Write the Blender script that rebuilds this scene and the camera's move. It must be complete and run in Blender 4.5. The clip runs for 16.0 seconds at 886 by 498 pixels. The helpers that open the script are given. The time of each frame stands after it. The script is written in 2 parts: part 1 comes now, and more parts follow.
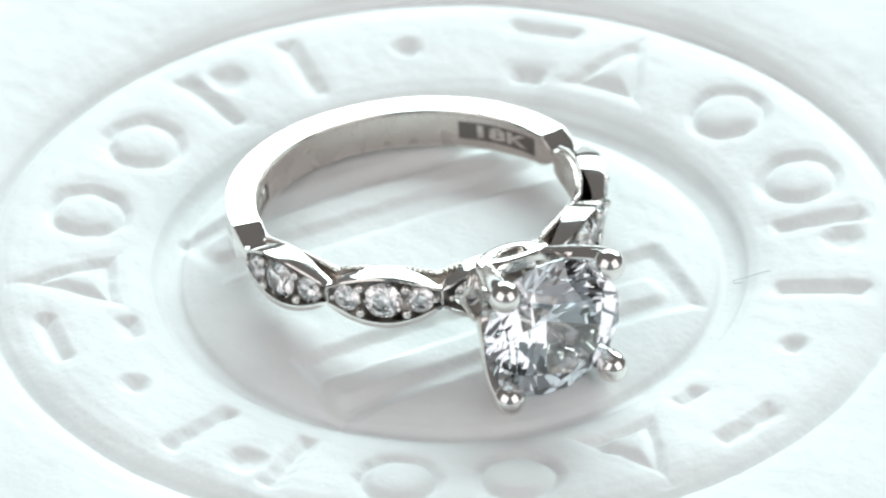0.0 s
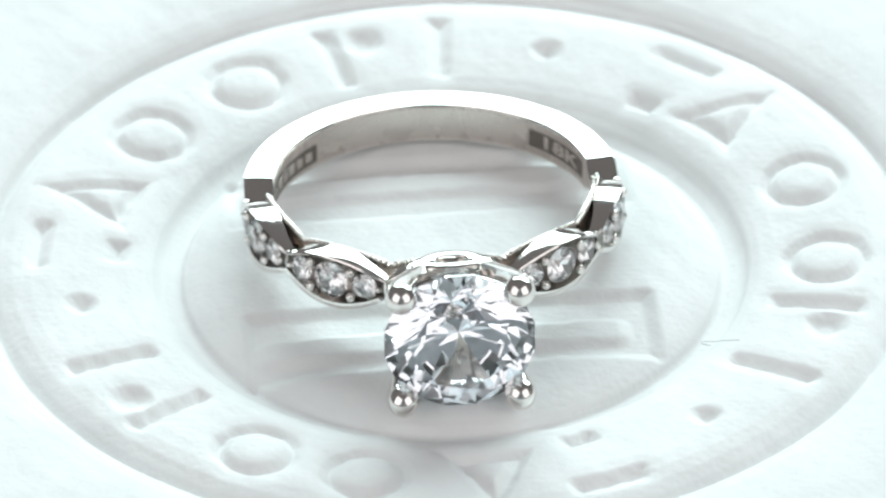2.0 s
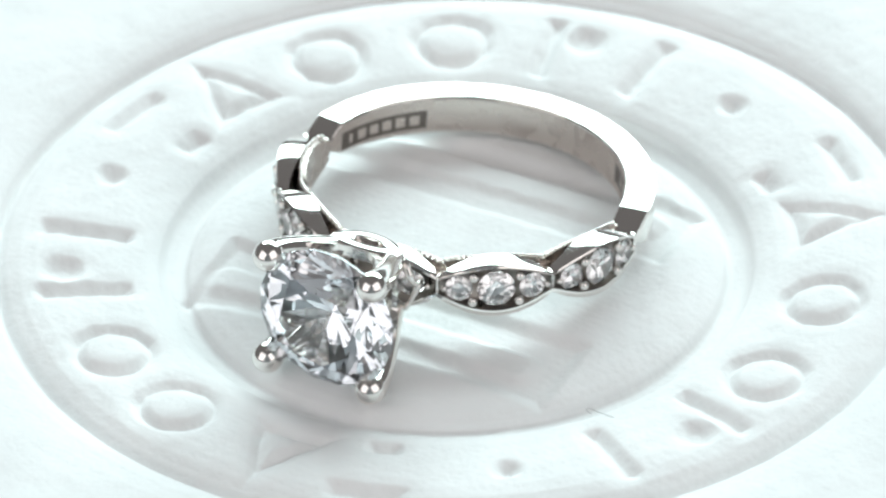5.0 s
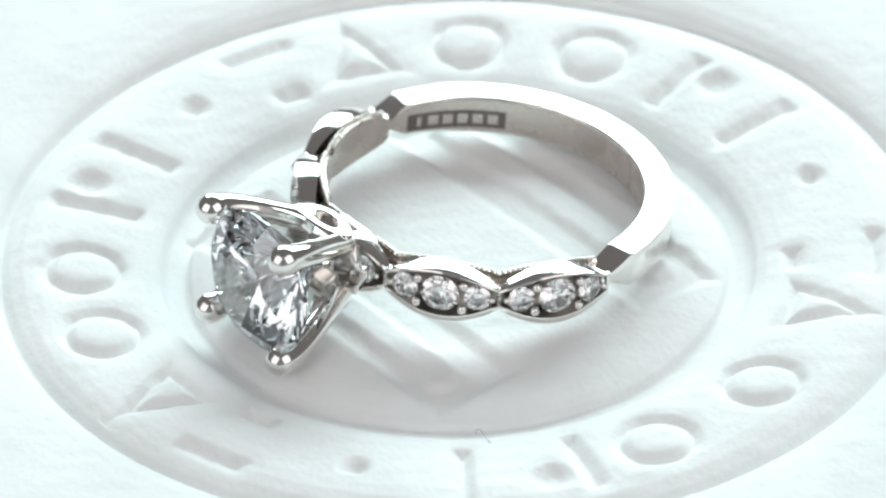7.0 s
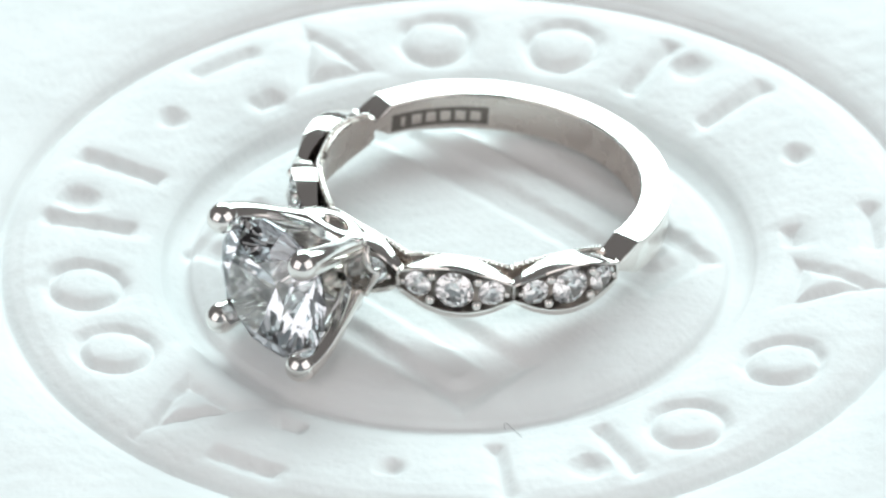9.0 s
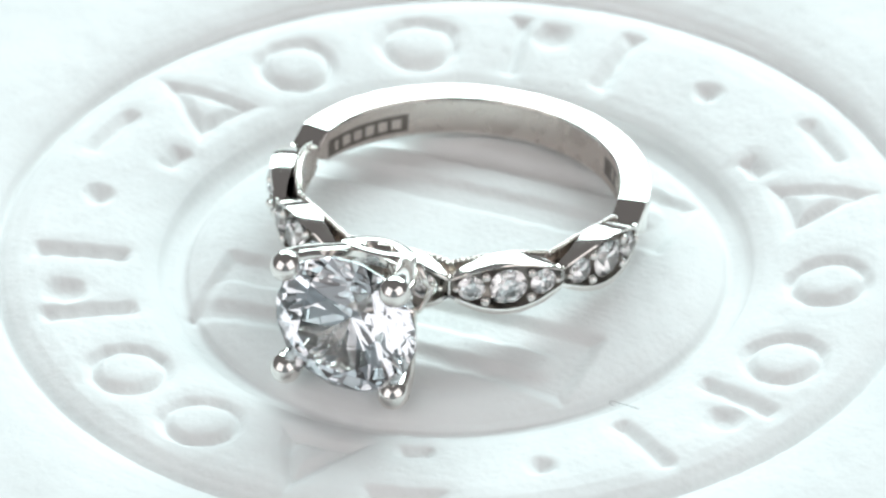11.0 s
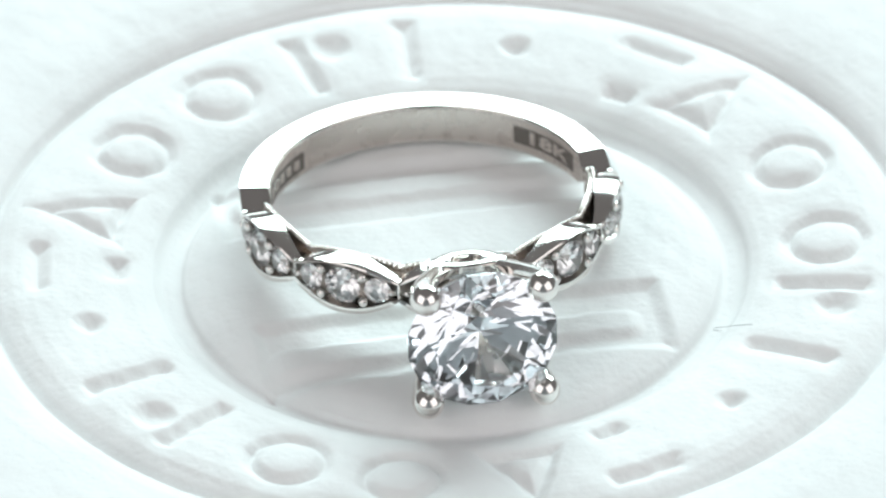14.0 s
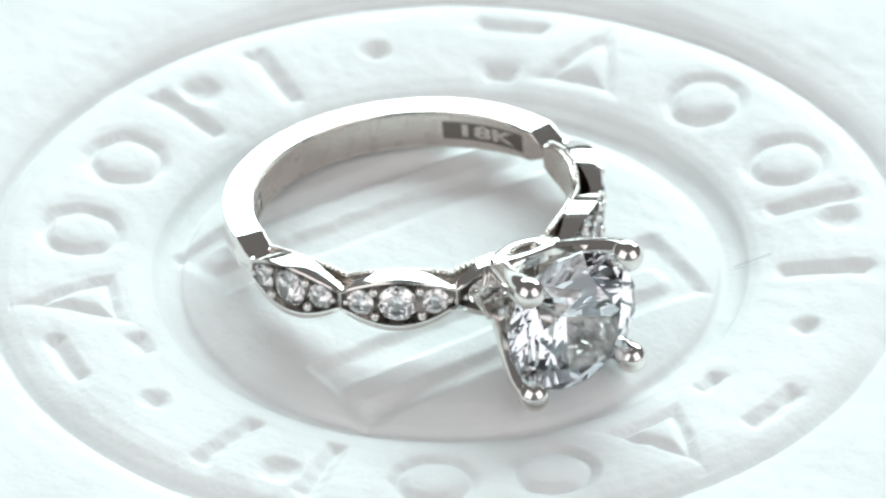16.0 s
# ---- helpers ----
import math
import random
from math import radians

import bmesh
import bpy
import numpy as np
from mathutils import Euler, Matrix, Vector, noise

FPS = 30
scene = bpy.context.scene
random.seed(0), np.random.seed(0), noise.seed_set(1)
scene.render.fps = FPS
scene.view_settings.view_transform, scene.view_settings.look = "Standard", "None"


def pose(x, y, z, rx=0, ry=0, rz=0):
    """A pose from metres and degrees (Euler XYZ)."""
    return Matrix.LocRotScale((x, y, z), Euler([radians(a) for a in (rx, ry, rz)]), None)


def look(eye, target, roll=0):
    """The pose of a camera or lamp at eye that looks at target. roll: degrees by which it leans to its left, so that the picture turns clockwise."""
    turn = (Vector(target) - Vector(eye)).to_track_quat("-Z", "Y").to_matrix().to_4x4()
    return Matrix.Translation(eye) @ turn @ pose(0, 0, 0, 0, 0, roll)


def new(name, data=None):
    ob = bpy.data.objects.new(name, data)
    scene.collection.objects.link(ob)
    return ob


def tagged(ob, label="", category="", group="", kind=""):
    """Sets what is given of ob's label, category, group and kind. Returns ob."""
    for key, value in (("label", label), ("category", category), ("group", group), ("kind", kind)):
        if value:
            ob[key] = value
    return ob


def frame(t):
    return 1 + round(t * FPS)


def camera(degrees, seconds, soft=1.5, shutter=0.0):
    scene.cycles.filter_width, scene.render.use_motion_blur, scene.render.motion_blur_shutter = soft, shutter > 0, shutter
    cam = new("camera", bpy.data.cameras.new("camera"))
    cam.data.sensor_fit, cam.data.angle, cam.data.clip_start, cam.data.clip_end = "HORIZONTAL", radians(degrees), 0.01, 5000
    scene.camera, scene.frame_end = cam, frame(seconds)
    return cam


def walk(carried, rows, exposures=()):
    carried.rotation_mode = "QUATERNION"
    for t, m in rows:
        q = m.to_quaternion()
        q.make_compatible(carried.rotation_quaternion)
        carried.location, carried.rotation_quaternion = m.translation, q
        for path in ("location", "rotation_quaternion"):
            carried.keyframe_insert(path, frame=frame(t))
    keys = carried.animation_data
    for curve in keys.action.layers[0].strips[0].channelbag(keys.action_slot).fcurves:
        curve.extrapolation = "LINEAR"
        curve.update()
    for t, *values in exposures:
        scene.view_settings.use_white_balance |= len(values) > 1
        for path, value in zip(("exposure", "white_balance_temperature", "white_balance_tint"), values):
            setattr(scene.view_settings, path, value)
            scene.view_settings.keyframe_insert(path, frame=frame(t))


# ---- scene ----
# All shapes are modelled in millimetres and brought to metres by MM.
MM = 0.001

# ---- camera: a long macro lens on a stand, with a little sway ----
EYE = (-0.5685 * MM, -294.73 * MM, 207.2 * MM)
AIM = (-0.5685 * MM, 0.7449 * MM, 0.0)
# half the clip: the table turns one way until TURN_BACK, and the same way back after it
TURN_BACK = 7.764
# seconds before turning back, turn of the table, sway of the camera to the left and up (degrees)
SWING = [
    (-0.50, 5.35, -0.0123, 0.0195),
    (0.00, 0.0, -0.0178, 0.0206),
    (0.50, -5.58, -0.0173, 0.0206),
    (1.00, -11.14, -0.0115, 0.0166),
    (1.50, -16.80, -0.0118, 0.0125),
    (2.00, -22.41, -0.0173, 0.0125),
    (2.50, -28.00, -0.0105, 0.0112),
    (3.00, -33.62, -0.0035, 0.0048),
    (3.50, -39.27, 0.0030, -0.0030),
    (4.00, -44.87, 0.0086, -0.0084),
    (4.60, -51.63, 0.0130, -0.0160),
    (5.40, -60.65, 0.0190, -0.0300),
    (6.20, -69.70, 0.0235, -0.0420),
    (6.50, -73.10, 0.0275, -0.0435),
    (7.00, -78.78, 0.0202, -0.0166),
    (7.50, -84.54, 0.0092, 0.0053),
    (7.70, -86.80, 0.0080, 0.0080),
    (7.764, -87.50, 0.0078, 0.0082),
]
CYCLE = [row for row in SWING if row[0] >= 0]
CYCLE += [(2 * TURN_BACK - t, a, sx, sy) for t, a, sx, sy in reversed(SWING[:-1]) if 2 * TURN_BACK - t < 15.9]
CYCLE.append((16.0, 5.12, -0.0123, 0.0195))

cam = camera(7.521, 16.0, soft=2.4)
# a macro lens: sharp at the stone, soft at the far side of the disc
cam.data.dof.use_dof = True
cam.data.dof.focus_distance = 0.351
cam.data.dof.aperture_fstop = cam.data.lens / 4.0
walk(cam, [(t, look(EYE, AIM, -1.373) @ pose(0, 0, 0, sy, sx, 0)) for t, a, sx, sy in CYCLE])

# ---- light: one big soft box behind, two at the sides, dim surroundings ----
world = bpy.data.worlds.new("studio")
scene.world = world
world.use_nodes = True
world.node_tree.nodes["Background"].inputs["Color"].default_value = (1.0, 0.97, 0.965, 1)
world.node_tree.nodes["Background"].inputs["Strength"].default_value = 0.16


def soft_box(name, eye, target, size, size_y, watts, colour):
    lamp = bpy.data.lights.new(name, "AREA")
    lamp.shape, lamp.size, lamp.size_y, lamp.energy, lamp.color = "RECTANGLE", size, size_y, watts, colour
    ob = new(name, lamp)
    ob.matrix_world = look(eye, target)
    return ob


soft_box("soft_box_back", (0.10, 0.53, 0.31), (0, 0, 0), 0.74, 0.32, 6.6, (0.808, 1.0, 1.015))
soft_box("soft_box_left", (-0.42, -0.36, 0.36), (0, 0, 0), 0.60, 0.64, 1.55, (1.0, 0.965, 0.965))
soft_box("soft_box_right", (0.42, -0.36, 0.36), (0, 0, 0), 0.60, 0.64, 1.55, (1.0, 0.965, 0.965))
scene.view_settings.exposure = 0.0

# ---- materials ----


def material(name):
    mat = bpy.data.materials.new(name)
    mat.use_nodes = True
    tree = mat.node_tree
    return mat, tree, tree.nodes["Principled BSDF"]


def noise_node(tree, scale, detail=4.0, rough=0.55):
    coord = tree.nodes.new("ShaderNodeTexCoord")
    tex = tree.nodes.new("ShaderNodeTexNoise")
    tex.inputs["Scale"].default_value, tex.inputs["Detail"].default_value = scale, detail
    tex.inputs["Roughness"].default_value = rough
    tree.links.new(coord.outputs["Object"], tex.inputs["Vector"])
    return tex


def ramp(tree, source, low, high, a=0.35, b=0.65):
    node = tree.nodes.new("ShaderNodeValToRGB")
    node.color_ramp.elements[0].position, node.color_ramp.elements[1].position = a, b
    node.color_ramp.elements[0].color, node.color_ramp.elements[1].color = low, high
    tree.links.new(source, node.inputs["Fac"])
    return node


def bump(tree, shader, source, distance, strength=1.0, before=None):
    node = tree.nodes.new("ShaderNodeBump")
    node.inputs["Distance"].default_value, node.inputs["Strength"].default_value = distance, strength
    tree.links.new(source, node.inputs["Height"])
    if before:
        tree.links.new(before.outputs["Normal"], node.inputs["Normal"])
    tree.links.new(node.outputs["Normal"], shader.inputs["Normal"])
    return node


def plaster():
    mat, tree, bsdf = material("white_plaster")
    stain = noise_node(tree, 160, 3)
    tone = ramp(tree, stain.outputs["Fac"], (0.80, 0.81, 0.81, 1), (0.86, 0.87, 0.87, 1))
    tree.links.new(tone.outputs["Color"], bsdf.inputs["Base Color"])
    bsdf.inputs["Roughness"].default_value = 0.75
    bsdf.inputs["Specular IOR Level"].default_value = 0.25
    waves = noise_node(tree, 420, 5, 0.6)
    pits = noise_node(tree, 1100, 3, 0.5)
    grain = noise_node(tree, 2800, 4, 0.6)
    first = bump(tree, bsdf, waves.outputs["Fac"], 0.00013, 0.36)
    second = bump(tree, bsdf, pits.outputs["Fac"], 0.00008, 0.45, first)
    bump(tree, bsdf, grain.outputs["Fac"], 0.00005, 0.55, second)
    return mat


def white_gold(name, colour, rough, grain):
    mat, tree, bsdf = material(name)
    bsdf.inputs["Metallic"].default_value = 1.0
    bsdf.inputs["Base Color"].default_value = colour
    smear = noise_node(tree, 900, 3)
    value = ramp(tree, smear.outputs["Fac"], (rough * 0.7,) * 3 + (1,), (rough * 1.4,) * 3 + (1,))
    tree.links.new(value.outputs["Color"], bsdf.inputs["Roughness"])
    fine = noise_node(tree, 3500, 3)
    bump(tree, bsdf, fine.outputs["Fac"], grain, 0.5)
    return mat


def diamond(name, tint, index):
    """Clear stone with a strong refraction."""
    mat = bpy.data.materials.new(name)
    mat.use_nodes = True
    tree = mat.node_tree
    tree.nodes.remove(tree.nodes["Principled BSDF"])
    glass = tree.nodes.new("ShaderNodeBsdfGlass")
    glass.inputs["Color"].default_value, glass.inputs["IOR"].default_value = tint, index
    glass.inputs["Roughness"].default_value = 0.0
    tree.links.new(glass.outputs[0], tree.nodes["Material Output"].inputs["Surface"])
    return mat


PLASTER = plaster()
GOLD = white_gold("polished_white_gold", (0.82, 0.79, 0.76, 1), 0.10, 0.000004)
# satin finish, its colour also darkened for the shade inside the ring
GOLD_SATIN_SHADE = white_gold("shaded_satin_white_gold", (0.66, 0.605, 0.56, 1), 0.26, 0.000008)
# darker copy of the gold, the shade of the recesses put into its colour
GOLD_BED_SHADE = white_gold("shaded_dull_white_gold", (0.36, 0.335, 0.31, 1), 0.32, 0.00001)
GOLD_DARK = white_gold("blackened_white_gold", (0.20, 0.18, 0.165, 1), 0.35, 0.00001)
DIAMOND = diamond("clear_diamond", (0.975, 0.987, 1.0, 1), 2.0)
DIAMOND_SMALL = diamond("small_clear_diamond", (1.0, 1.0, 1.0, 1), 2.25)


def table_material():
    mat, tree, bsdf = material("white_table_board")
    tone = ramp(tree, noise_node(tree, 30).outputs["Fac"], (0.74, 0.76, 0.77, 1), (0.80, 0.82, 0.83, 1))
    tree.links.new(tone.outputs["Color"], bsdf.inputs["Base Color"])
    bsdf.inputs["Roughness"].default_value = 0.6
    return mat


def panel_material():
    mat, tree, bsdf = material("grey_panel")
    tone = ramp(tree, noise_node(tree, 6).outputs["Fac"], (0.20, 0.205, 0.215, 1), (0.26, 0.265, 0.275, 1))
    tree.links.new(tone.outputs["Color"], bsdf.inputs["Base Color"])
    bsdf.inputs["Roughness"].default_value = 0.9
    return mat


def fibre_material():
    mat, tree, bsdf = material("grey_fibre")
    tone = ramp(tree, noise_node(tree, 4000).outputs["Fac"], (0.05, 0.05, 0.055, 1), (0.12, 0.12, 0.13, 1))
    tree.links.new(tone.outputs["Color"], bsdf.inputs["Base Color"])
    return mat


# ---- mesh helpers (millimetres) ----


def part(name, bm, mat, parent=None, label="", smooth=True):
    """One mesh object from a bmesh in millimetres, under a thing or a part."""
    bmesh.ops.scale(bm, vec=(MM, MM, MM), verts=bm.verts)
    bmesh.ops.recalc_face_normals(bm, faces=bm.faces)
    data = bpy.data.meshes.new(name)
    bm.to_mesh(data)
    bm.free()
    data.materials.append(mat)
    if smooth:
        data.polygons.foreach_set("use_smooth", [True] * len(data.polygons))
        data.set_sharp_from_angle(angle=radians(38))
    ob = new(name, data)
    if parent:
        ob.parent = parent
    if label:
        tagged(ob, label)
    return ob


def loft(rows, closed_ends=True, loop=False):
    """A skin over cross-sections: rows of equally many points, each a closed outline."""
    bm = bmesh.new()
    rings = [[bm.verts.new(p) for p in row] for row in rows]
    n = len(rings[0])
    pairs = list(zip(rings, rings[1:])) + ([(rings[-1], rings[0])] if loop else [])
    for a, b in pairs:
        for i in range(n):
            j = (i + 1) % n
            bm.faces.new((a[i], a[j], b[j], b[i]))
    if closed_ends and not loop:
        bm.faces.new(rings[0])
        bm.faces.new(list(reversed(rings[-1])))
    return bm


def around(r, degrees, c):
    a = radians(degrees)
    return Vector((r * math.cos(a), r * math.sin(a), c))


def tube(points, radii, sides=12):
    """A round rod along points, tapering by radii, with rounded ends."""
    pts = [Vector(p) for p in points]
    rows = []
    side = None
    for i, p in enumerate(pts):
        way = (pts[min(i + 1, len(pts) - 1)] - pts[max(i - 1, 0)]).normalized()
        if side is None:
            side = way.orthogonal().normalized()
        side = (side - way * side.dot(way)).normalized()
        up = way.cross(side)
        rows.append([p + radii[i] * (math.cos(k * math.tau / sides) * side + math.sin(k * math.tau / sides) * up) for k in range(sides)])
    return loft(rows)


def bezier(p0, p1, p2, p3, n):
    out = []
    for i in range(n + 1):
        t = i / n
        w = ((1 - t) ** 3, 3 * t * (1 - t) ** 2, 3 * t * t * (1 - t), t**3)
        out.append(sum((Vector(p) * k for p, k in zip((p0, p1, p2, p3), w)), Vector()))
    return out


def balls(places, radius, u=8, v=6):
    bm = bmesh.new()
    for p in places:
        made = bmesh.ops.create_uvsphere(bm, u_segments=u, v_segments=v, radius=radius)
        bmesh.ops.translate(bm, vec=Vector(p), verts=made["verts"])
    return bm


def brilliant(radius, detail=True):
    """A round brilliant cut, table up (+z), girdle at z = 0."""
    bm = bmesh.new()
    R, crown, deep, rt = radius, radius * 0.31, radius * 0.86, radius * 0.56
    edge = radius * 0.035

    def at(r, degrees, z):
        return bm.verts.new((r * math.cos(radians(degrees)), r * math.sin(radians(degrees)), z))

    table = [at(rt, 45 * k, crown) for k in range(8)]
    x = 0.76 * R * math.cos(radians(22.5))
    mid = [at(0.76 * R, 45 * k + 22.5, crown * (R - x) / (R - rt)) for k in range(8)]
    top = [at(R, 22.5 * k, 0) for k in range(16)]
    low = [at(R, 22.5 * k, -edge) for k in range(16)]
    x2 = 0.22 * R * math.cos(radians(22.5))
    inner = [at(0.22 * R, 45 * k + 22.5, -edge - deep * (R - x2) / R) for k in range(8)]
    culet = at(0, 0, -edge - deep)
    bm.faces.new(table)
    for k in range(8):
        k1, a, b, c = (k + 1) % 8, 2 * k, 2 * k + 1, (2 * k + 2) % 16
        bm.faces.new((table[k], mid[k], table[k1]))
        bm.faces.new((table[k], mid[k - 1], top[a], mid[k]))
        bm.faces.new((mid[k], top[a], top[b]))
        bm.faces.new((mid[k], top[b], top[c]))
        bm.faces.new((culet, inner[k], low[a], inner[k - 1]))
        bm.faces.new((inner[k], low[b], low[a]))
        bm.faces.new((inner[k], low[c], low[b]))
    for k in range(16):
        bm.faces.new((top[k], low[k], low[(k + 1) % 16], top[(k + 1) % 16]))
    return bm


# ---- the pressed plaster disc ----
DISC_CENTRE = (-0.1, 0.12)
# each dot of the band, with the turn from it to the marks that follow
WORDS = (
    (96.1, (21.0, 35.0, 56.5, 77.7, 92.8, 107.5)),
    (-27.3, (19.5, 35.0, 53.5, 71.0, 91.0, 103.5)),
    (-145.8, (15.5, 29.5, 47.8, 68.2, 87.0, 100.8)),
)


def smooth_step(x, a, b):
    t = np.clip((x - a) / (b - a), 0, 1)
    return t * t * (3 - 2 * t)


def box_distance(x, y, cx, cy, hx, hy, rounding=0.15):
    dx, dy = np.abs(x - cx) - hx + rounding, np.abs(y - cy) - hy + rounding
    return np.hypot(np.maximum(dx, 0), np.maximum(dy, 0)) + np.minimum(np.maximum(dx, dy), 0) - rounding


def triangle_distance(x, y, half, low, high):
    slope = math.hypot(high - low, half)
    sides = ((high - low) * np.abs(x) + half * (y - high)) / slope
    return np.maximum(sides, low - y)


def mark_distance(kind, x, y):
    """Plain pressed marks; y points outwards, x clockwise."""
    if kind == "double_dash":
        return np.minimum(box_distance(x, y, 0, 2.1, 1.7, 0.36), box_distance(x, y, 0, -2.15, 0.8, 0.34))
    if kind == "triangle":
        return np.abs(triangle_distance(x, y, 1.75, -1.7, 2.0)) - 0.17
    if kind in ("oval", "open_oval"):
        return np.abs(np.hypot(x / 0.98, y) - 1.95) - 0.16
    if kind == "bar_and_ring":
        return np.minimum(box_distance(x, y, -1.15, 0, 0.34, 2.35), np.hypot(x - 0.75, (y - 1.0) * 0.9) - 0.75)
    if kind == "bar":
        return box_distance(x, y, 0, 0, 0.34, 2.35)
    return np.hypot(x, y) - 0.62


MARKS = ("double_dash", "triangle", "open_oval", "oval", "bar_and_ring", "bar", "dimple")


def rough_field(x, y, size, seed):
    """Uneven waves about size across, between -1 and 1."""
    rng = random.Random(seed)
    total = 0
    for _ in range(14):
        way, k, phase = rng.uniform(0, math.tau), math.tau / size * rng.uniform(0.6, 1.5), rng.uniform(0, math.tau)
        total = total + np.sin(k * (x * math.cos(way) + y * math.sin(way)) + phase)
    return total / 5.2


# height of the disc against the distance from its centre
PROFILE_R = (0, 9.5, 11.5, 12.8, 13.7, 14.3, 14.5, 14.75, 15.5, 15.75, 15.95, 16.5, 17.3, 18.5, 20.0, 21.5, 22.5, 23.4, 24.2, 24.75, 24.9, 25.08, 25.5, 26.2, 27.4, 29.0, 33.0, 44.0)
PROFILE_Z = (0, 0, -0.06, -0.24, -0.52, -0.82, -1.18, -1.22, -1.02, -0.84, -0.44, -0.16, 0.08, 0.28, 0.46, 0.58, 0.58, 0.44, 0.16, -0.22, -0.22, 0.26, 0.48, 0.72, 0.94, 1.10, 1.22, 1.25)


def plaster_height(x, y):
    r, a = np.hypot(x, y), np.degrees(np.arctan2(y, x))
    # a low dome, a groove with a ledge, a pillowed band that rises outwards, a narrow groove, the raised rim
    fine = np.arange(0, 50, 0.02)
    kernel = np.exp(-0.5 * (np.arange(-30, 31) * 0.02 / 0.06) ** 2)
    line = np.interp(fine, PROFILE_R, PROFILE_Z)
    line = np.convolve(np.pad(line, 30, mode="edge"), kernel / kernel.sum(), mode="valid")
    # the rim is shifted off centre to fit its outline in the camera's view
    off = smooth_step(r, 21.0, 24.6)
    h = np.interp(np.hypot(x + 0.18 * off, y - 0.28 * off), fine, line)
    # pressed marks round the band
    for dot, offsets in WORDS:
        for kind, off in zip(MARKS, offsets + (0.0,)):
            turn = np.radians((a - (dot - off) + 180) % 360 - 180)
            near = (np.abs(turn) < 0.2) & (r > 16.3) & (r < 23.8)
            d = mark_distance(kind, -turn[near] * 20.0, r[near] - 20.05)
            xn, yn = x[near], y[near]
            d = d + 0.06 * rough_field(xn, yn, 1.6, 3) + 0.012 * rough_field(xn, yn, 0.6, 5)
            if kind == "dimple":
                h[near] -= 0.52 * (1 - smooth_step(d, -0.6, 0.5))
            else:
                # a rounded groove that shallows softly towards its lip
                h[near] -= 0.46 * (1 - smooth_step(d, -0.48, 0.50)) + 0.12 * (1 - smooth_step(d, 0.0, 1.2))
                if "oval" in kind or kind == "triangle":
                    # the enclosed island is pressed into a low dome
                    h[near] += 0.10 * (1 - smooth_step(np.hypot(-turn[near] * 20.0, r[near] - 20.05), 0.6, 2.0))
    # the emblem in the middle: a squared frame with long bars
    t = radians(26.5)
    xe, ye = x + 0.4, y + 0.22
    u, v = xe * math.cos(t) + ye * math.sin(t) + 0.35, -xe * math.sin(t) + ye * math.cos(t)
    frames = np.minimum(box_distance(u, v, 0.25, -6.85, 10.7, 2.65), box_distance(u, v, 0.1, 6.9, 10.7, 2.6))
    bars = np.minimum(box_distance(u, v, -0.25, -7.35, 9.7, 1.0, 0.7), box_distance(u, v, -0.3, 7.3, 9.6, 1.0, 0.7))
    wobble = 0.06 * rough_field(x, y, 1.8, 7)
    frames, bars = frames + wobble, bars + wobble
    press = 1 - smooth_step(frames, -0.55, 0.50)
    press -= 0.9 * (1 - smooth_step(bars, -0.45, 0.45))
    h -= 0.38 * press
    # uneven, hand-pressed surface
    h += 0.030 * np.sin(0.61 * x + 0.23 * y + 1.0) * np.sin(0.37 * y - 0.19 * x) + 0.012 * np.sin(1.9 * x + 0.7) * np.sin(1.7 * y + 0.4 * x)
    h += 0.014 * rough_field(x, y, 1.7, 11) + 0.004 * rough_field(x, y, 0.6, 13)
    # two shallow dents in the rim
    for far, way, width in ((35.0, 134.8, 1.3), (34.0, 78.8, 1.1)):
        dx, dy = x - far * math.cos(radians(way)), y - far * math.sin(radians(way))
        h -= 0.16 * np.exp(-(dx * dx + dy * dy) / (width * width))
    return h


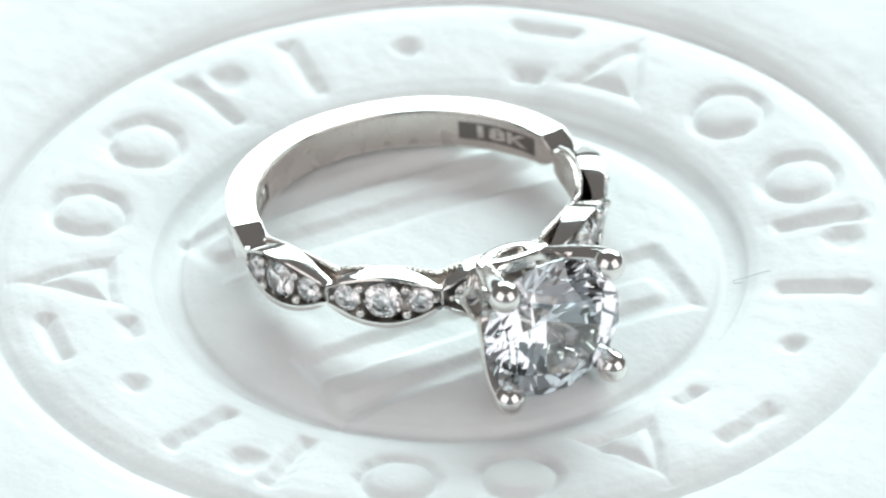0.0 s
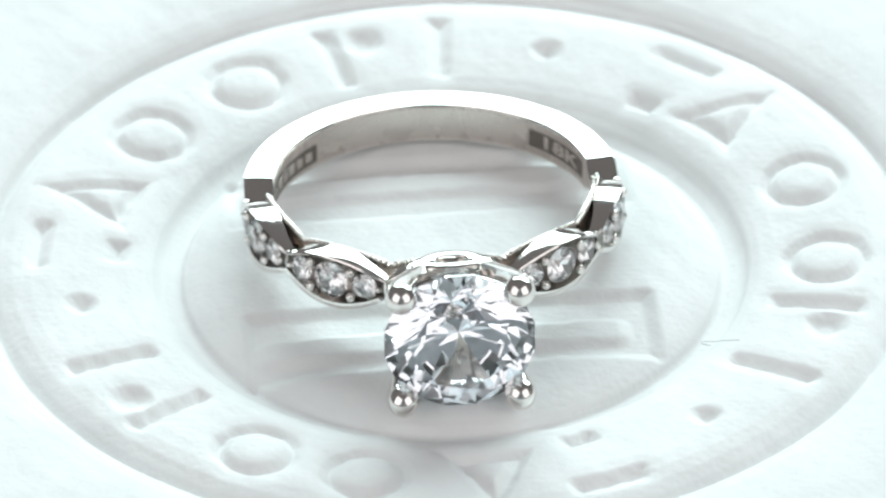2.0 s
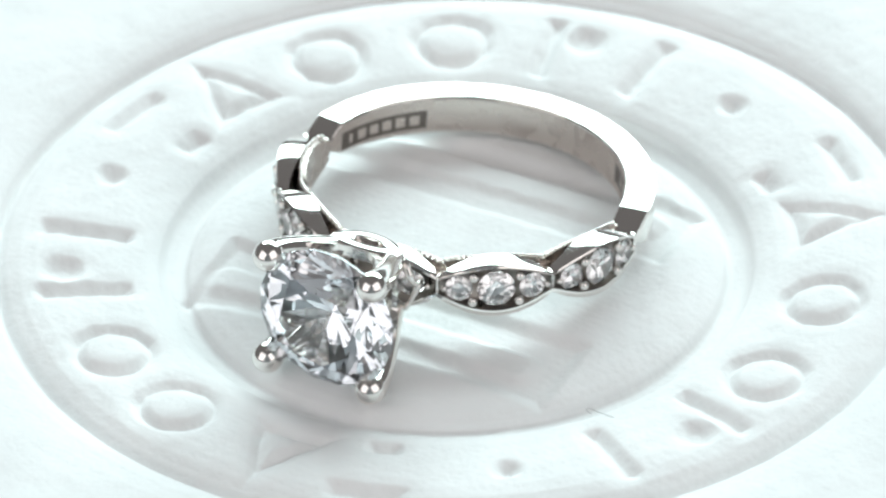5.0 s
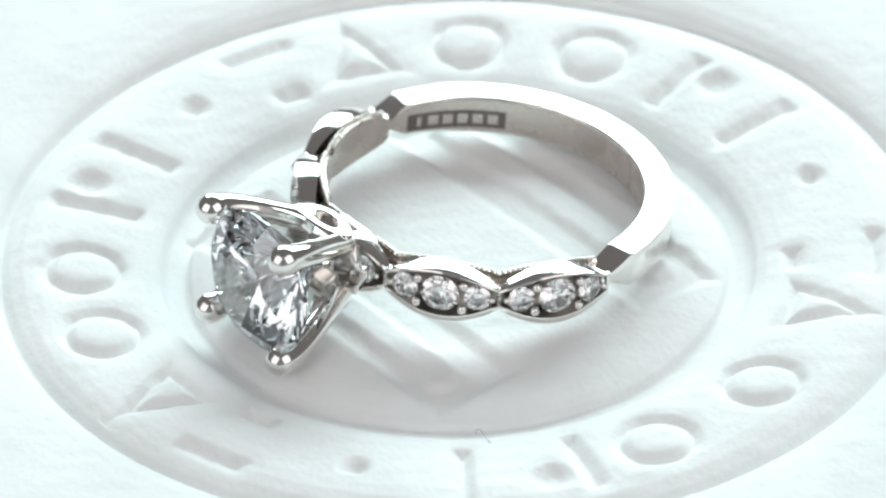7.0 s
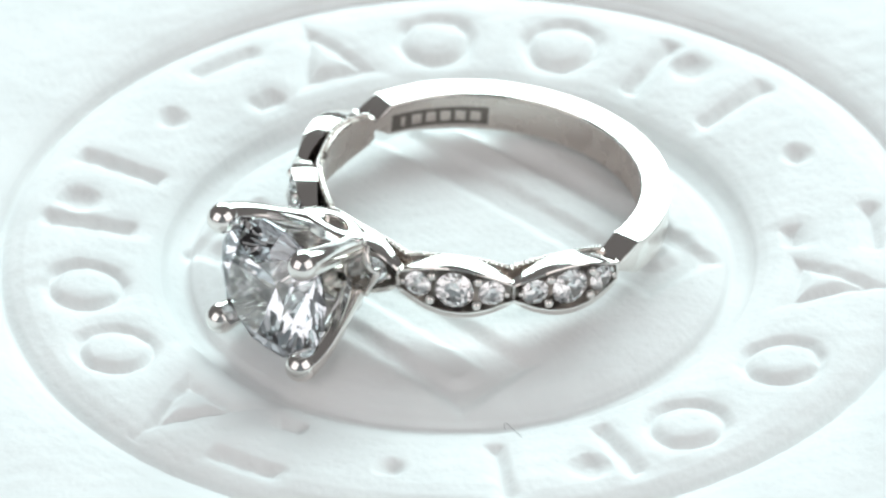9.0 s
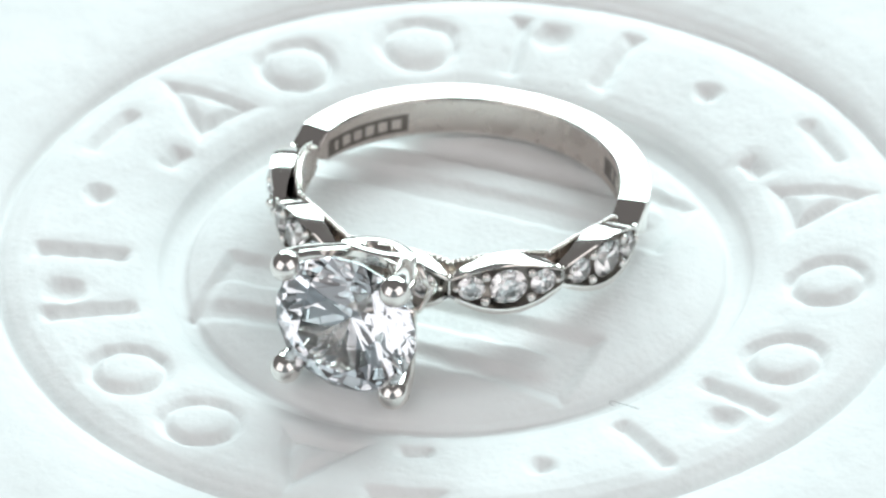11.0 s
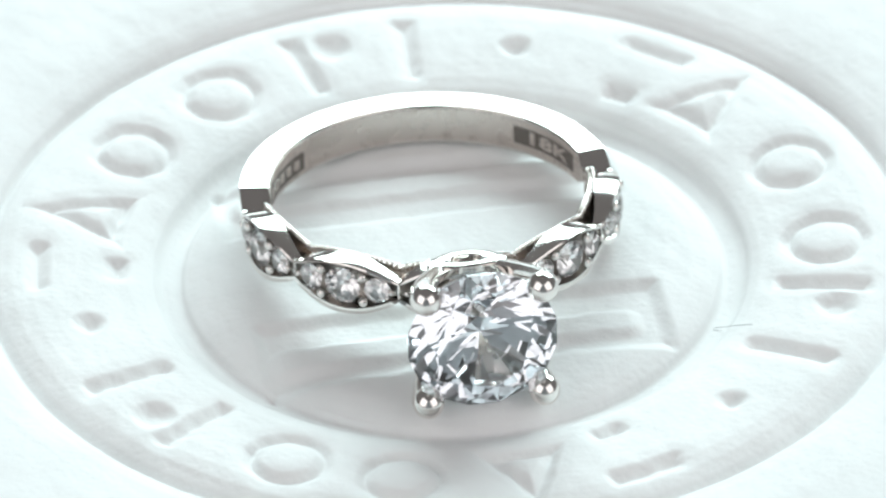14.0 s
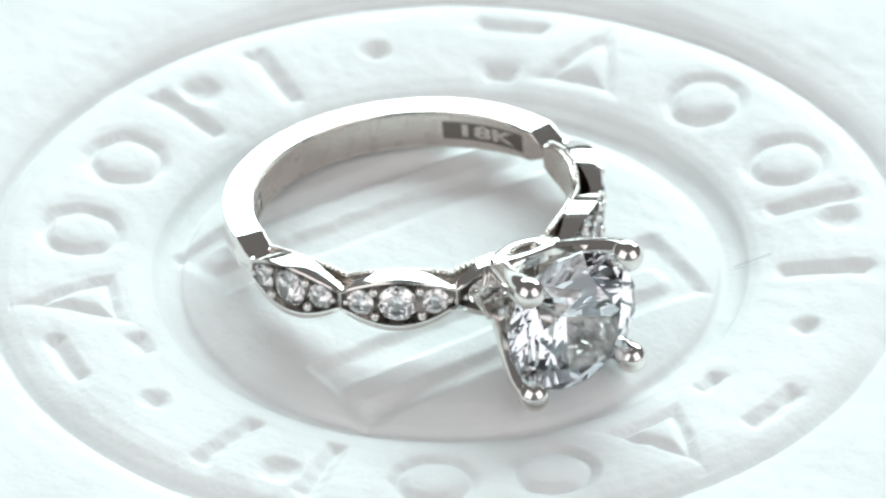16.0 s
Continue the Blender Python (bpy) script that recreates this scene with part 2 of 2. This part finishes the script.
def ring_zone(name, radii, label, parent, foot=False):
    """One zone of the disc between its first and last radius; the outer one has the rounded edge and the foot."""
    spokes = 1400
    ang = np.arange(spokes) * (math.tau / spokes)
    rr, aa = np.meshgrid(radii, ang, indexing="ij")
    x, y = rr * np.cos(aa), rr * np.sin(aa)
    z = plaster_height(x, y)
    rings = [np.stack([x, y, z], -1).reshape(-1, 3)]
    rows = len(radii)
    if foot:
        for dr, dz in ((0.5, -0.12), (0.85, -0.45), (1.0, -1.0), (1.0, -4.6), (0.6, -5.0)):
            rings.append(np.stack([(radii[-1] + dr) * np.cos(ang), (radii[-1] + dr) * np.sin(ang), z[-1] * (dz > -4) + dz + 0 * ang], -1))
            rows += 1
    co = np.concatenate(rings)
    i = np.arange(rows - 1)[:, None] * spokes
    j = np.arange(spokes)[None]
    k = (j + 1) % spokes
    quads = np.stack([i + j, i + spokes + j, i + spokes + k, i + k], -1).reshape(-1, 4)
    loops, sizes = quads.ravel(), np.full(len(quads), 4)
    cap = None
    if radii[0] < 1:
        cap = (np.zeros(3) + [0, 0, float(z[0].mean())], np.stack([np.full(spokes, len(co)), j[0], k[0]], -1))
    elif foot:
        cap = (np.array([0, 0, -5.0]), np.stack([np.full(spokes, len(co)), (rows - 1) * spokes + k[0], (rows - 1) * spokes + j[0]], -1))
    if cap:
        co = np.concatenate([co, cap[0][None]])
        loops, sizes = np.concatenate([loops, cap[1].ravel()]), np.concatenate([sizes, np.full(spokes, 3)])
    co = (co + np.array([*DISC_CENTRE, 0])) * MM
    data = bpy.data.meshes.new(name)
    data.vertices.add(len(co))
    data.vertices.foreach_set("co", co.ravel())
    data.loops.add(len(loops))
    data.loops.foreach_set("vertex_index", loops)
    data.polygons.add(len(sizes))
    data.polygons.foreach_set("loop_start", np.concatenate([[0], np.cumsum(sizes)[:-1]]))
    data.update(calc_edges=True)
    data.polygons.foreach_set("use_smooth", np.ones(len(sizes), bool))
    data.materials.append(PLASTER)
    ob = new(name, data)
    ob.parent = parent
    return tagged(ob, label)


def build_disc():
    disc = tagged(new("plaster_disc"), "white pressed plaster display disc with sunken marks", "display disc")
    ring_zone("medallion", np.concatenate([np.linspace(0.15, 12.8, 125), np.linspace(12.9, 15.4, 50)]), "low domed middle with a sunken squared emblem", disc)
    ring_zone("mark_band", np.linspace(15.4, 25.6, 150), "raised band with sunken bars, ovals and dots", disc)
    ring_zone("rim", np.concatenate([np.linspace(25.6, 27.5, 26), 27.5 + 14.5 * np.linspace(0.01, 1, 40) ** 1.3]), "plain smooth outer rim", disc, foot=True)
    return disc


disc = build_disc()

# ---- table under the disc, unseen panel added behind the camera ----


def build_table():
    bm = bmesh.new()
    made = bmesh.ops.create_cube(bm, size=1)
    bmesh.ops.scale(bm, vec=(900, 900, 20), verts=bm.verts)
    bmesh.ops.translate(bm, vec=(0, 0, -15.0), verts=bm.verts)
    bmesh.ops.bevel(bm, geom=bm.edges[:], offset=2, segments=2, affect="EDGES")
    return tagged(part("floor", bm, table_material()), "white matt table board under the disc", "table top", kind="structure")


def build_reflection_panel():
    # out of view, added so that metal and stone mirror a darker patch
    bm = bmesh.new()
    bmesh.ops.create_cube(bm, size=1)
    bmesh.ops.scale(bm, vec=(520, 30, 900), verts=bm.verts)
    bmesh.ops.translate(bm, vec=(0, -640, 425), verts=bm.verts)
    return tagged(part("reflection_panel", bm, panel_material()), "unseen mid-grey panel added for its reflection", "wall", kind="structure")


table = build_table()
wall = build_reflection_panel()

# ---- the ring ----
# ring space: x to the head, z along the finger's axis
RING_POSE = pose(-1.84 * MM, 1.97 * MM, 2.27 * MM, 0, 0, -62.91) @ pose(0, 0, 0, 0, -6.32, 0) @ pose(0, 0, 0, -0.6, 0, 0)
INNER, OUTER, HALF = 8.53, 10.15, 1.13
LOBES = [(19.5, 55.2), (55.2, 91.0)]


def shank_half(end):
    """Half height of the plain band, by the turn in degrees from its end: a short slope, then a slow widening."""
    return min(0.24 + 0.72 * end / 8.5, HALF - 0.17 * math.exp(-((max(end - 8.5, 0.0) / 16.0) ** 2)))


def build_shank(parent):
    """The plain back of the band, with a sloping shoulder at both ends."""
    rows = []
    n = 177
    for i in range(n + 1):
        a = 91.5 + (268.5 - 91.5) * i / n
        end = min(a - 91.5, 268.5 - a)
        k = min(end / 8.5, 1.0)
        half = shank_half(end)
        out = OUTER - 0.10 * (1 - k)
        mid, w = (INNER + out) / 2, (out - INNER) / 2
        rows.append([around(mid + x * w, a, c * half) for x, c in (
            (-1, -0.90), (-0.95, -0.975), (-0.88, -1), (-0.80, -1), (0.86, -1), (0.92, -1), (0.975, -0.98), (0.995, -0.93),
            (1.0, -0.4), (1.0, 0.4), (0.995, 0.93), (0.975, 0.98), (0.92, 1), (0.86, 1), (-0.80, 1), (-0.88, 1), (-0.95, 0.975), (-1, 0.90))])
    return part("shank", loft(rows), GOLD, parent, "polished plain white gold back of the band")


def build_sleeve(parent):
    """The satin inside of the plain back of the band, darkened by colour for its shade."""
    rows = []
    for i in range(61):
        a = 92.0 + 176.0 * i / 60
        end = min(a - 91.5, 268.5 - a)
        half = shank_half(end) * 0.84
        rows.append([around(r, a, c) for r, c in ((INNER + 0.02, -half), (INNER - 0.012, -half * 0.98), (INNER - 0.012, half * 0.98), (INNER + 0.02, half))])
    return part("inner_face", loft(rows), GOLD_SATIN_SHADE, parent, "satin white gold inside of the band, shade put into its colour")


def edge_half(a):
    """Half height of the inner band: it follows the scallops of the settings."""
    a = abs(a)
    for a0, a1 in [(-16.5, 19.5)] + LOBES:
        if a <= a1:
            break
    k = max(math.sin(math.pi * min(max((a - a0) / (a1 - a0), 0.0), 1.0)), 0.0)
    return 0.72 + 0.52 * k ** 0.6


def build_inner_band(parent):
    """The thin inner band under the scalloped front, edged with milgrain."""
    rows = []
    for i in range(185):
        a = -92.0 + i
        h = edge_half(a)
        rows.append([around(r, a, c) for r, c in ((INNER, -h + 0.06), (INNER + 0.06, -h), (8.93, -h), (8.95, -0.5), (8.98, -0.45),
                                                  (8.98, 0.45), (8.95, 0.5), (8.93, h), (INNER + 0.06, h), (INNER, h - 0.06))])
    return part("inner_band", loft(rows), GOLD_SATIN_SHADE, parent)


def build_milgrain(parent, start, stop, side):
    n = int(abs(stop - start) / 1.75)
    places = []
    for i in range(n):
        a = start + (stop - start) * (i + 0.5) / n
        places.append(around(8.84, a, side * (edge_half(a) + 0.06)))
    ob = part("milgrain_edge", balls(places, 0.135, 8, 6), GOLD, parent, "row of tiny milgrain beads")
    return tagged(ob, kind="stuff")


def lobe_half(s):
    return 0.60 + 0.97 * max(math.sin(math.pi * s), 0.0) ** 0.85


def build_lobe(parent, a0, a1, s0=0.0, s1=1.0):
    """One marquise-shaped setting: a raised rim round a sunken floor."""
    rows = []
    n = 28
    for i in range(n + 1):
        s = s0 + (s1 - s0) * i / n
        a = a0 + (a1 - a0) * i / n
        h = lobe_half(s)
        swell = max(math.sin(math.pi * s), 0.0)
        back = 9.52 - 0.57 * swell ** 1.3
        face = 10.12 + 0.10 * swell
        floor = back + 0.08
        rim = min(0.32, h * 0.36)
        rows.append([around(r, a, c) for r, c in (
            (back, -h * 1.03), ((face + back) / 2, -h * 1.06), (face - 0.14, -h * 1.04), (face - 0.02, -h * 1.04 + 0.05), (face + 0.02, -h * 1.02 + rim * 0.4), (face - 0.02, -h + rim), (floor, -h + rim + 0.06),
            (floor, h - rim - 0.06), (face - 0.02, h - rim), (face + 0.02, h * 0.92 - rim * 0.4), (face - 0.02, h * 0.92 - 0.05), (face - 0.14, h * 0.91), ((face + back) / 2, h * 0.94), (back, h * 0.94))])
    lobe = part("lobe", loft(rows), GOLD, parent, "white gold marquise-shaped setting with raised rim")
    # thin plate on the floor whose dark colour stands in for recess shade
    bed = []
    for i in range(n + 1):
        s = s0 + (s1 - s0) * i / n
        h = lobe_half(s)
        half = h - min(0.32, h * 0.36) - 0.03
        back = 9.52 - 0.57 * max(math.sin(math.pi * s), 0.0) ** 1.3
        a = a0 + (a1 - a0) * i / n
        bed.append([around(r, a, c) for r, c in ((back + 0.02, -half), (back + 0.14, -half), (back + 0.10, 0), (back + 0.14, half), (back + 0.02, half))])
    part("setting_bed_shade", loft(bed), GOLD_BED_SHADE, lobe, "recessed bed between the small stones, shade put into its dark colour")
    return lobe


def build_end_bar(parent, a, h):
    """A small bridge that closes the rim where two settings meet."""
    bm = tube([around(9.93, a, -h * 0.95), around(10.01, a, 0), around(9.93, a, h * 0.95)], [0.13, 0.14, 0.13], 8)
    return part("rim_bridge", bm, GOLD, parent)


SMALL = {}


def set_stone(parent, a, c, radius):
    if radius not in SMALL:
        ob = part("small_diamond", brilliant(radius), DIAMOND_SMALL, None, "small clear round brilliant diamond", smooth=False)
        SMALL[radius] = ob.data
    else:
        ob = tagged(new("small_diamond", SMALL[radius]), "small clear round brilliant diamond")
    turn = Matrix.Rotation(radians(a), 4, "Z") @ Matrix.Rotation(radians(90), 4, "Y") @ Matrix.Rotation(radians(a * 7.3), 4, "Z")
    ob.parent = parent
    ob.matrix_basis = Matrix.Translation(around(10.05, a, c) * MM) @ turn
    return ob


BEAD = {}


def set_bead(parent, a, c, radius=0.27):
    if radius not in BEAD:
        ob = part("bead_prong", balls([(0, 0, 0)], radius, 12, 8), GOLD, None)
        BEAD[radius] = ob.data
    else:
        ob = new("bead_prong", BEAD[radius])
    ob.parent = parent
    ob.matrix_basis = Matrix.Translation(around(10.17, a, c) * MM)
    return ob


def build_head(parent):
    """A tulip basket: a hollow squared cup whose edge rises into four prongs."""
    around_axis, up = 96, 14
    bm = bmesh.new()
    skins = []
    for skin, inset in ((0, 0.0), (1, 0.34)):
        grid = []
        for k in range(around_axis):
            psi = math.tau * k / around_axis
            off = (math.degrees(psi) % 90) - 45
            edge = 11.7 + 3.6 * (1 - abs(off) / 45) ** 1.9 - 0.10 * skin
            column = []
            for i in range(up + 1):
                a = 9.7 + 0.5 * skin + (edge - 9.7 - 0.5 * skin) * i / up
                w = float(np.interp(a, [9.7, 10.3, 10.9, 11.7, 12.4, 13.3, 14.2, 15.4], [1.20, 1.48, 1.78, 2.22, 2.62, 3.05, 3.38, 3.66])) - inset
                r = w / (math.cos(psi) ** 4 + math.sin(psi) ** 4) ** 0.25
                column.append(bm.verts.new((a, r * math.cos(psi), r * math.sin(psi))))
            grid.append(column)
        skins.append(grid)
    out, ins = skins
    for k in range(around_axis):
        n = (k + 1) % around_axis
        for i in range(up):
            bm.faces.new((out[k][i], out[n][i], out[n][i + 1], out[k][i + 1]))
            bm.faces.new((ins[k][i], ins[k][i + 1], ins[n][i + 1], ins[n][i]))
        bm.faces.new((out[k][up], out[n][up], ins[n][up], ins[k][up]))
        bm.faces.new((out[k][0], ins[k][0], ins[n][0], out[n][0]))
    head = part("basket", bm, GOLD, parent, "four-prong white gold basket holding the centre stone")
    for b in (-1, 1):
        for c in (-1, 1):
            path = bezier((16.0, 3.08 * b, 3.13 * c + 0.1), (14.5, 2.98 * b, 2.98 * c + 0.06), (13.1, 2.30 * b, 2.25 * c), (10.7, 1.40 * b, 1.35 * c), 18)
            prong = part("prong", tube(path, [0.65 + 0.16 * math.exp(-i / 5.0) for i in range(19)], 16), GOLD, head)
            tip = balls([(0, 0, 0)], 0.83, 24, 16)
            bmesh.ops.scale(tip, vec=(1.08, 1, 1), verts=tip.verts)
            bmesh.ops.translate(tip, vec=(16.05, 3.05 * b, 3.12 * c + 0.1), verts=tip.verts)
            part("prong_tip", tip, GOLD, prong, "polished round prong tip")
    # a small scroll on each side, between the prongs and the band
    for b in (-1, 1):
        curl = bezier((10.55, 2.05 * b, 1.55), (11.05, 2.45 * b, 1.05), (11.0, 2.75 * b, 0.45), (10.55, 2.75 * b, 0.35), 10)
        curl += bezier((10.35, 2.70 * b, 0.30), (10.25, 2.60 * b, -0.2), (10.7, 2.45 * b, -0.8), (10.45, 2.05 * b, -1.45), 10)
        part("gallery_scroll", tube(curl, [0.17 + 0.05 * math.sin(k * 0.6) for k in range(len(curl))], 10), GOLD, head, "small curled white gold scroll")
    # smooth saddles with an open middle that tie each pair of prongs to the band
    for c in (-1, 1):
        rows = []
        for k in range(56):
            t = k * math.tau / 56
            inner = Vector((10.85 + 0.38 * math.cos(t), 0.80 * math.sin(t), 0))
            outer = Vector((10.84 + 1.02 * math.cos(t), (2.10 + 0.45 * math.cos(t)) * math.sin(t), 0))
            row = []
            for along, z in ((0, -0.75), (0, -0.08), (0.05, -0.02), (0.15, 0.02), (0.5, 0.03), (0.82, 0.01), (0.94, -0.05), (1, -0.18), (1, -0.7), (0.5, -0.75)):
                p = inner.lerp(outer, along)
                row.append((p.x, p.y, c * (2.26 + 0.09 * (p.x - 11.0) + z)))
            rows.append(row)
        part("gallery_loop", loft(rows, loop=True), GOLD, head, "smooth polished saddle with an oval opening")
    return head


def build_plate(parent, a0, a1, mid, label):
    """A darkened rectangle struck into the inside of the band."""
    rows = []
    for i in range(25):
        a = a0 + (a1 - a0) * i / 24
        rows.append([around(r, a, c) for r, c in ((8.53, mid - 0.54), (8.505, mid - 0.52), (8.505, mid + 0.52), (8.53, mid + 0.54))])
    return part("struck_mark", loft(rows), GOLD_DARK, parent, label)


def build_text(parent, text, a_mid, c_mid, size, width):
    """Raised letters bent round the inside of the band."""
    curve = bpy.data.curves.new("letters", "FONT")
    curve.body, curve.size, curve.extrude, curve.offset = text, size, 0.012, 0.035 * size
    curve.align_x, curve.align_y = "CENTER", "CENTER"
    source = new("letters", curve)
    data = bpy.data.meshes.new_from_object(source.evaluated_get(bpy.context.evaluated_depsgraph_get()))
    bpy.data.objects.remove(source)
    bm = bmesh.new()
    bm.from_mesh(data)
    bpy.data.meshes.remove(data)
    bmesh.ops.triangulate(bm, faces=bm.faces)
    bmesh.ops.subdivide_edges(bm, edges=[e for e in bm.edges if e.calc_length() > 0.2], cuts=2)
    wide = max(v.co.x for v in bm.verts) - min(v.co.x for v in bm.verts)
    for v in bm.verts:
        v.co = around(8.495 - v.co.z, a_mid - math.degrees(v.co.x * width / wide / 8.5), c_mid + v.co.y)
    return part("letters", bm, GOLD_SATIN_SHADE, parent, "raised hallmark letters", smooth=False)


def build_stamp_bar(parent, a, half_a, c, half_c):
    rows = []
    for i in range(4):
        x = a - half_a + 2 * half_a * i / 3
        rows.append([around(r, x, c + k * half_c) for r, k in ((8.52, -1), (8.485, -0.9), (8.485, 0.9), (8.52, 1))])
    return part("stamp_bar", loft(rows), GOLD_SATIN_SHADE, parent)


def build_ring():
    ring = tagged(new("engagement_ring"), "white gold diamond ring lying on the plaster disc", "ring")
    build_shank(ring)
    build_sleeve(ring)
    front = [build_inner_band(ring)]
    for side in (-1, 1):
        for b in (-1, 1):
            front.append(build_milgrain(ring, 6.0 * b, 91.0 * b, side))
    for b in (-1, 1):
        for a0, a1 in LOBES:
            lobe = build_lobe(ring, a0 * b, a1 * b)
            front.append(lobe)
            mid, span = (a0 + a1) / 2, a1 - a0
            set_stone(lobe, b * mid, 0, 1.04)
            for k in (-1, 1):
                set_stone(lobe, b * (mid + k * 0.315 * span), 0, 0.74)
                for c in (-1, 1):
                    set_bead(lobe, b * (mid + k * 0.195 * span), c * 0.72)
                set_bead(lobe, b * (mid + k * 0.44 * span), 0, 0.17)
            build_end_bar(lobe, b * a0, 0.60)
            build_end_bar(lobe, b * a1, 0.60)
        small = build_lobe(ring, 4.0 * b, 19.5 * b, 0.45, 1.0)
        front.append(small)
        set_stone(small, b * 11.5, 0, 0.78)
        for c in (-1, 1):
            set_bead(small, b * 7.2, c * 0.55)
        set_bead(small, b * 16.8, 0, 0.17)
    # the scalloped front is lowered against the plain back to fit the camera's view
    for ob in front:
        ob.location.z = -0.22 * MM
    droop = Matrix.Translation((0.01, 0, 0)) @ Matrix.Rotation(radians(2.7), 4, "Y") @ Matrix.Translation((-0.01, 0, 0))
    build_head(ring).matrix_basis = droop
    stone = part("centre_diamond", brilliant(3.98), DIAMOND, ring, "large clear round brilliant diamond", smooth=False)
    stone.matrix_basis = droop @ Matrix.Translation(Vector((15.35, 0, 0)) * MM) @ Matrix.Rotation(radians(90), 4, "Y") @ Matrix.Rotation(radians(11), 4, "Z")
    mark = build_plate(ring, 103.5, 136.7, 0.0, "dark struck rectangle with raised gold mark")
    build_text(mark, "18K", 120.0, 0.0, 0.98, 3.3)
    maker = build_plate(ring, -137.5, -100.0, -0.22, "dark struck rectangle with raised plain bars")
    for k in range(6):
        build_stamp_bar(maker, -118.75 + 5.6 * (k - 2.5), 1.9 if k < 5 else 0.8, -0.22, 0.31)
    return ring


ring = build_ring()

# ---- a hair of lint caught at the groove ----


def build_fibre():
    path = bezier((15.5, -2.22, -0.40), (14.7, -2.25, -0.50), (14.75, -1.85, -0.50), (15.5, -1.95, -0.34), 14)
    path += bezier((15.7, -1.95, -0.26), (16.1, -1.95, -0.10), (16.6, -1.9, 0.02), (16.95, -1.82, 0.03), 10)
    ob = part("lint_fibre", tube(path, [0.011] * len(path), 6), fibre_material())
    return tagged(ob, "thin curled grey lint fibre stuck on the plaster", "fibre")


fibre = build_fibre()


# ---- motion: disc, ring and fibre turn together on the table ----
def motions():
    turns = [(t, pose(0, 0, 0, 0, 0, a)) for t, a, sx, sy in CYCLE]
    walk(disc, turns)
    walk(ring, [(t, m @ RING_POSE) for t, m in turns])
    walk(fibre, turns)


motions()
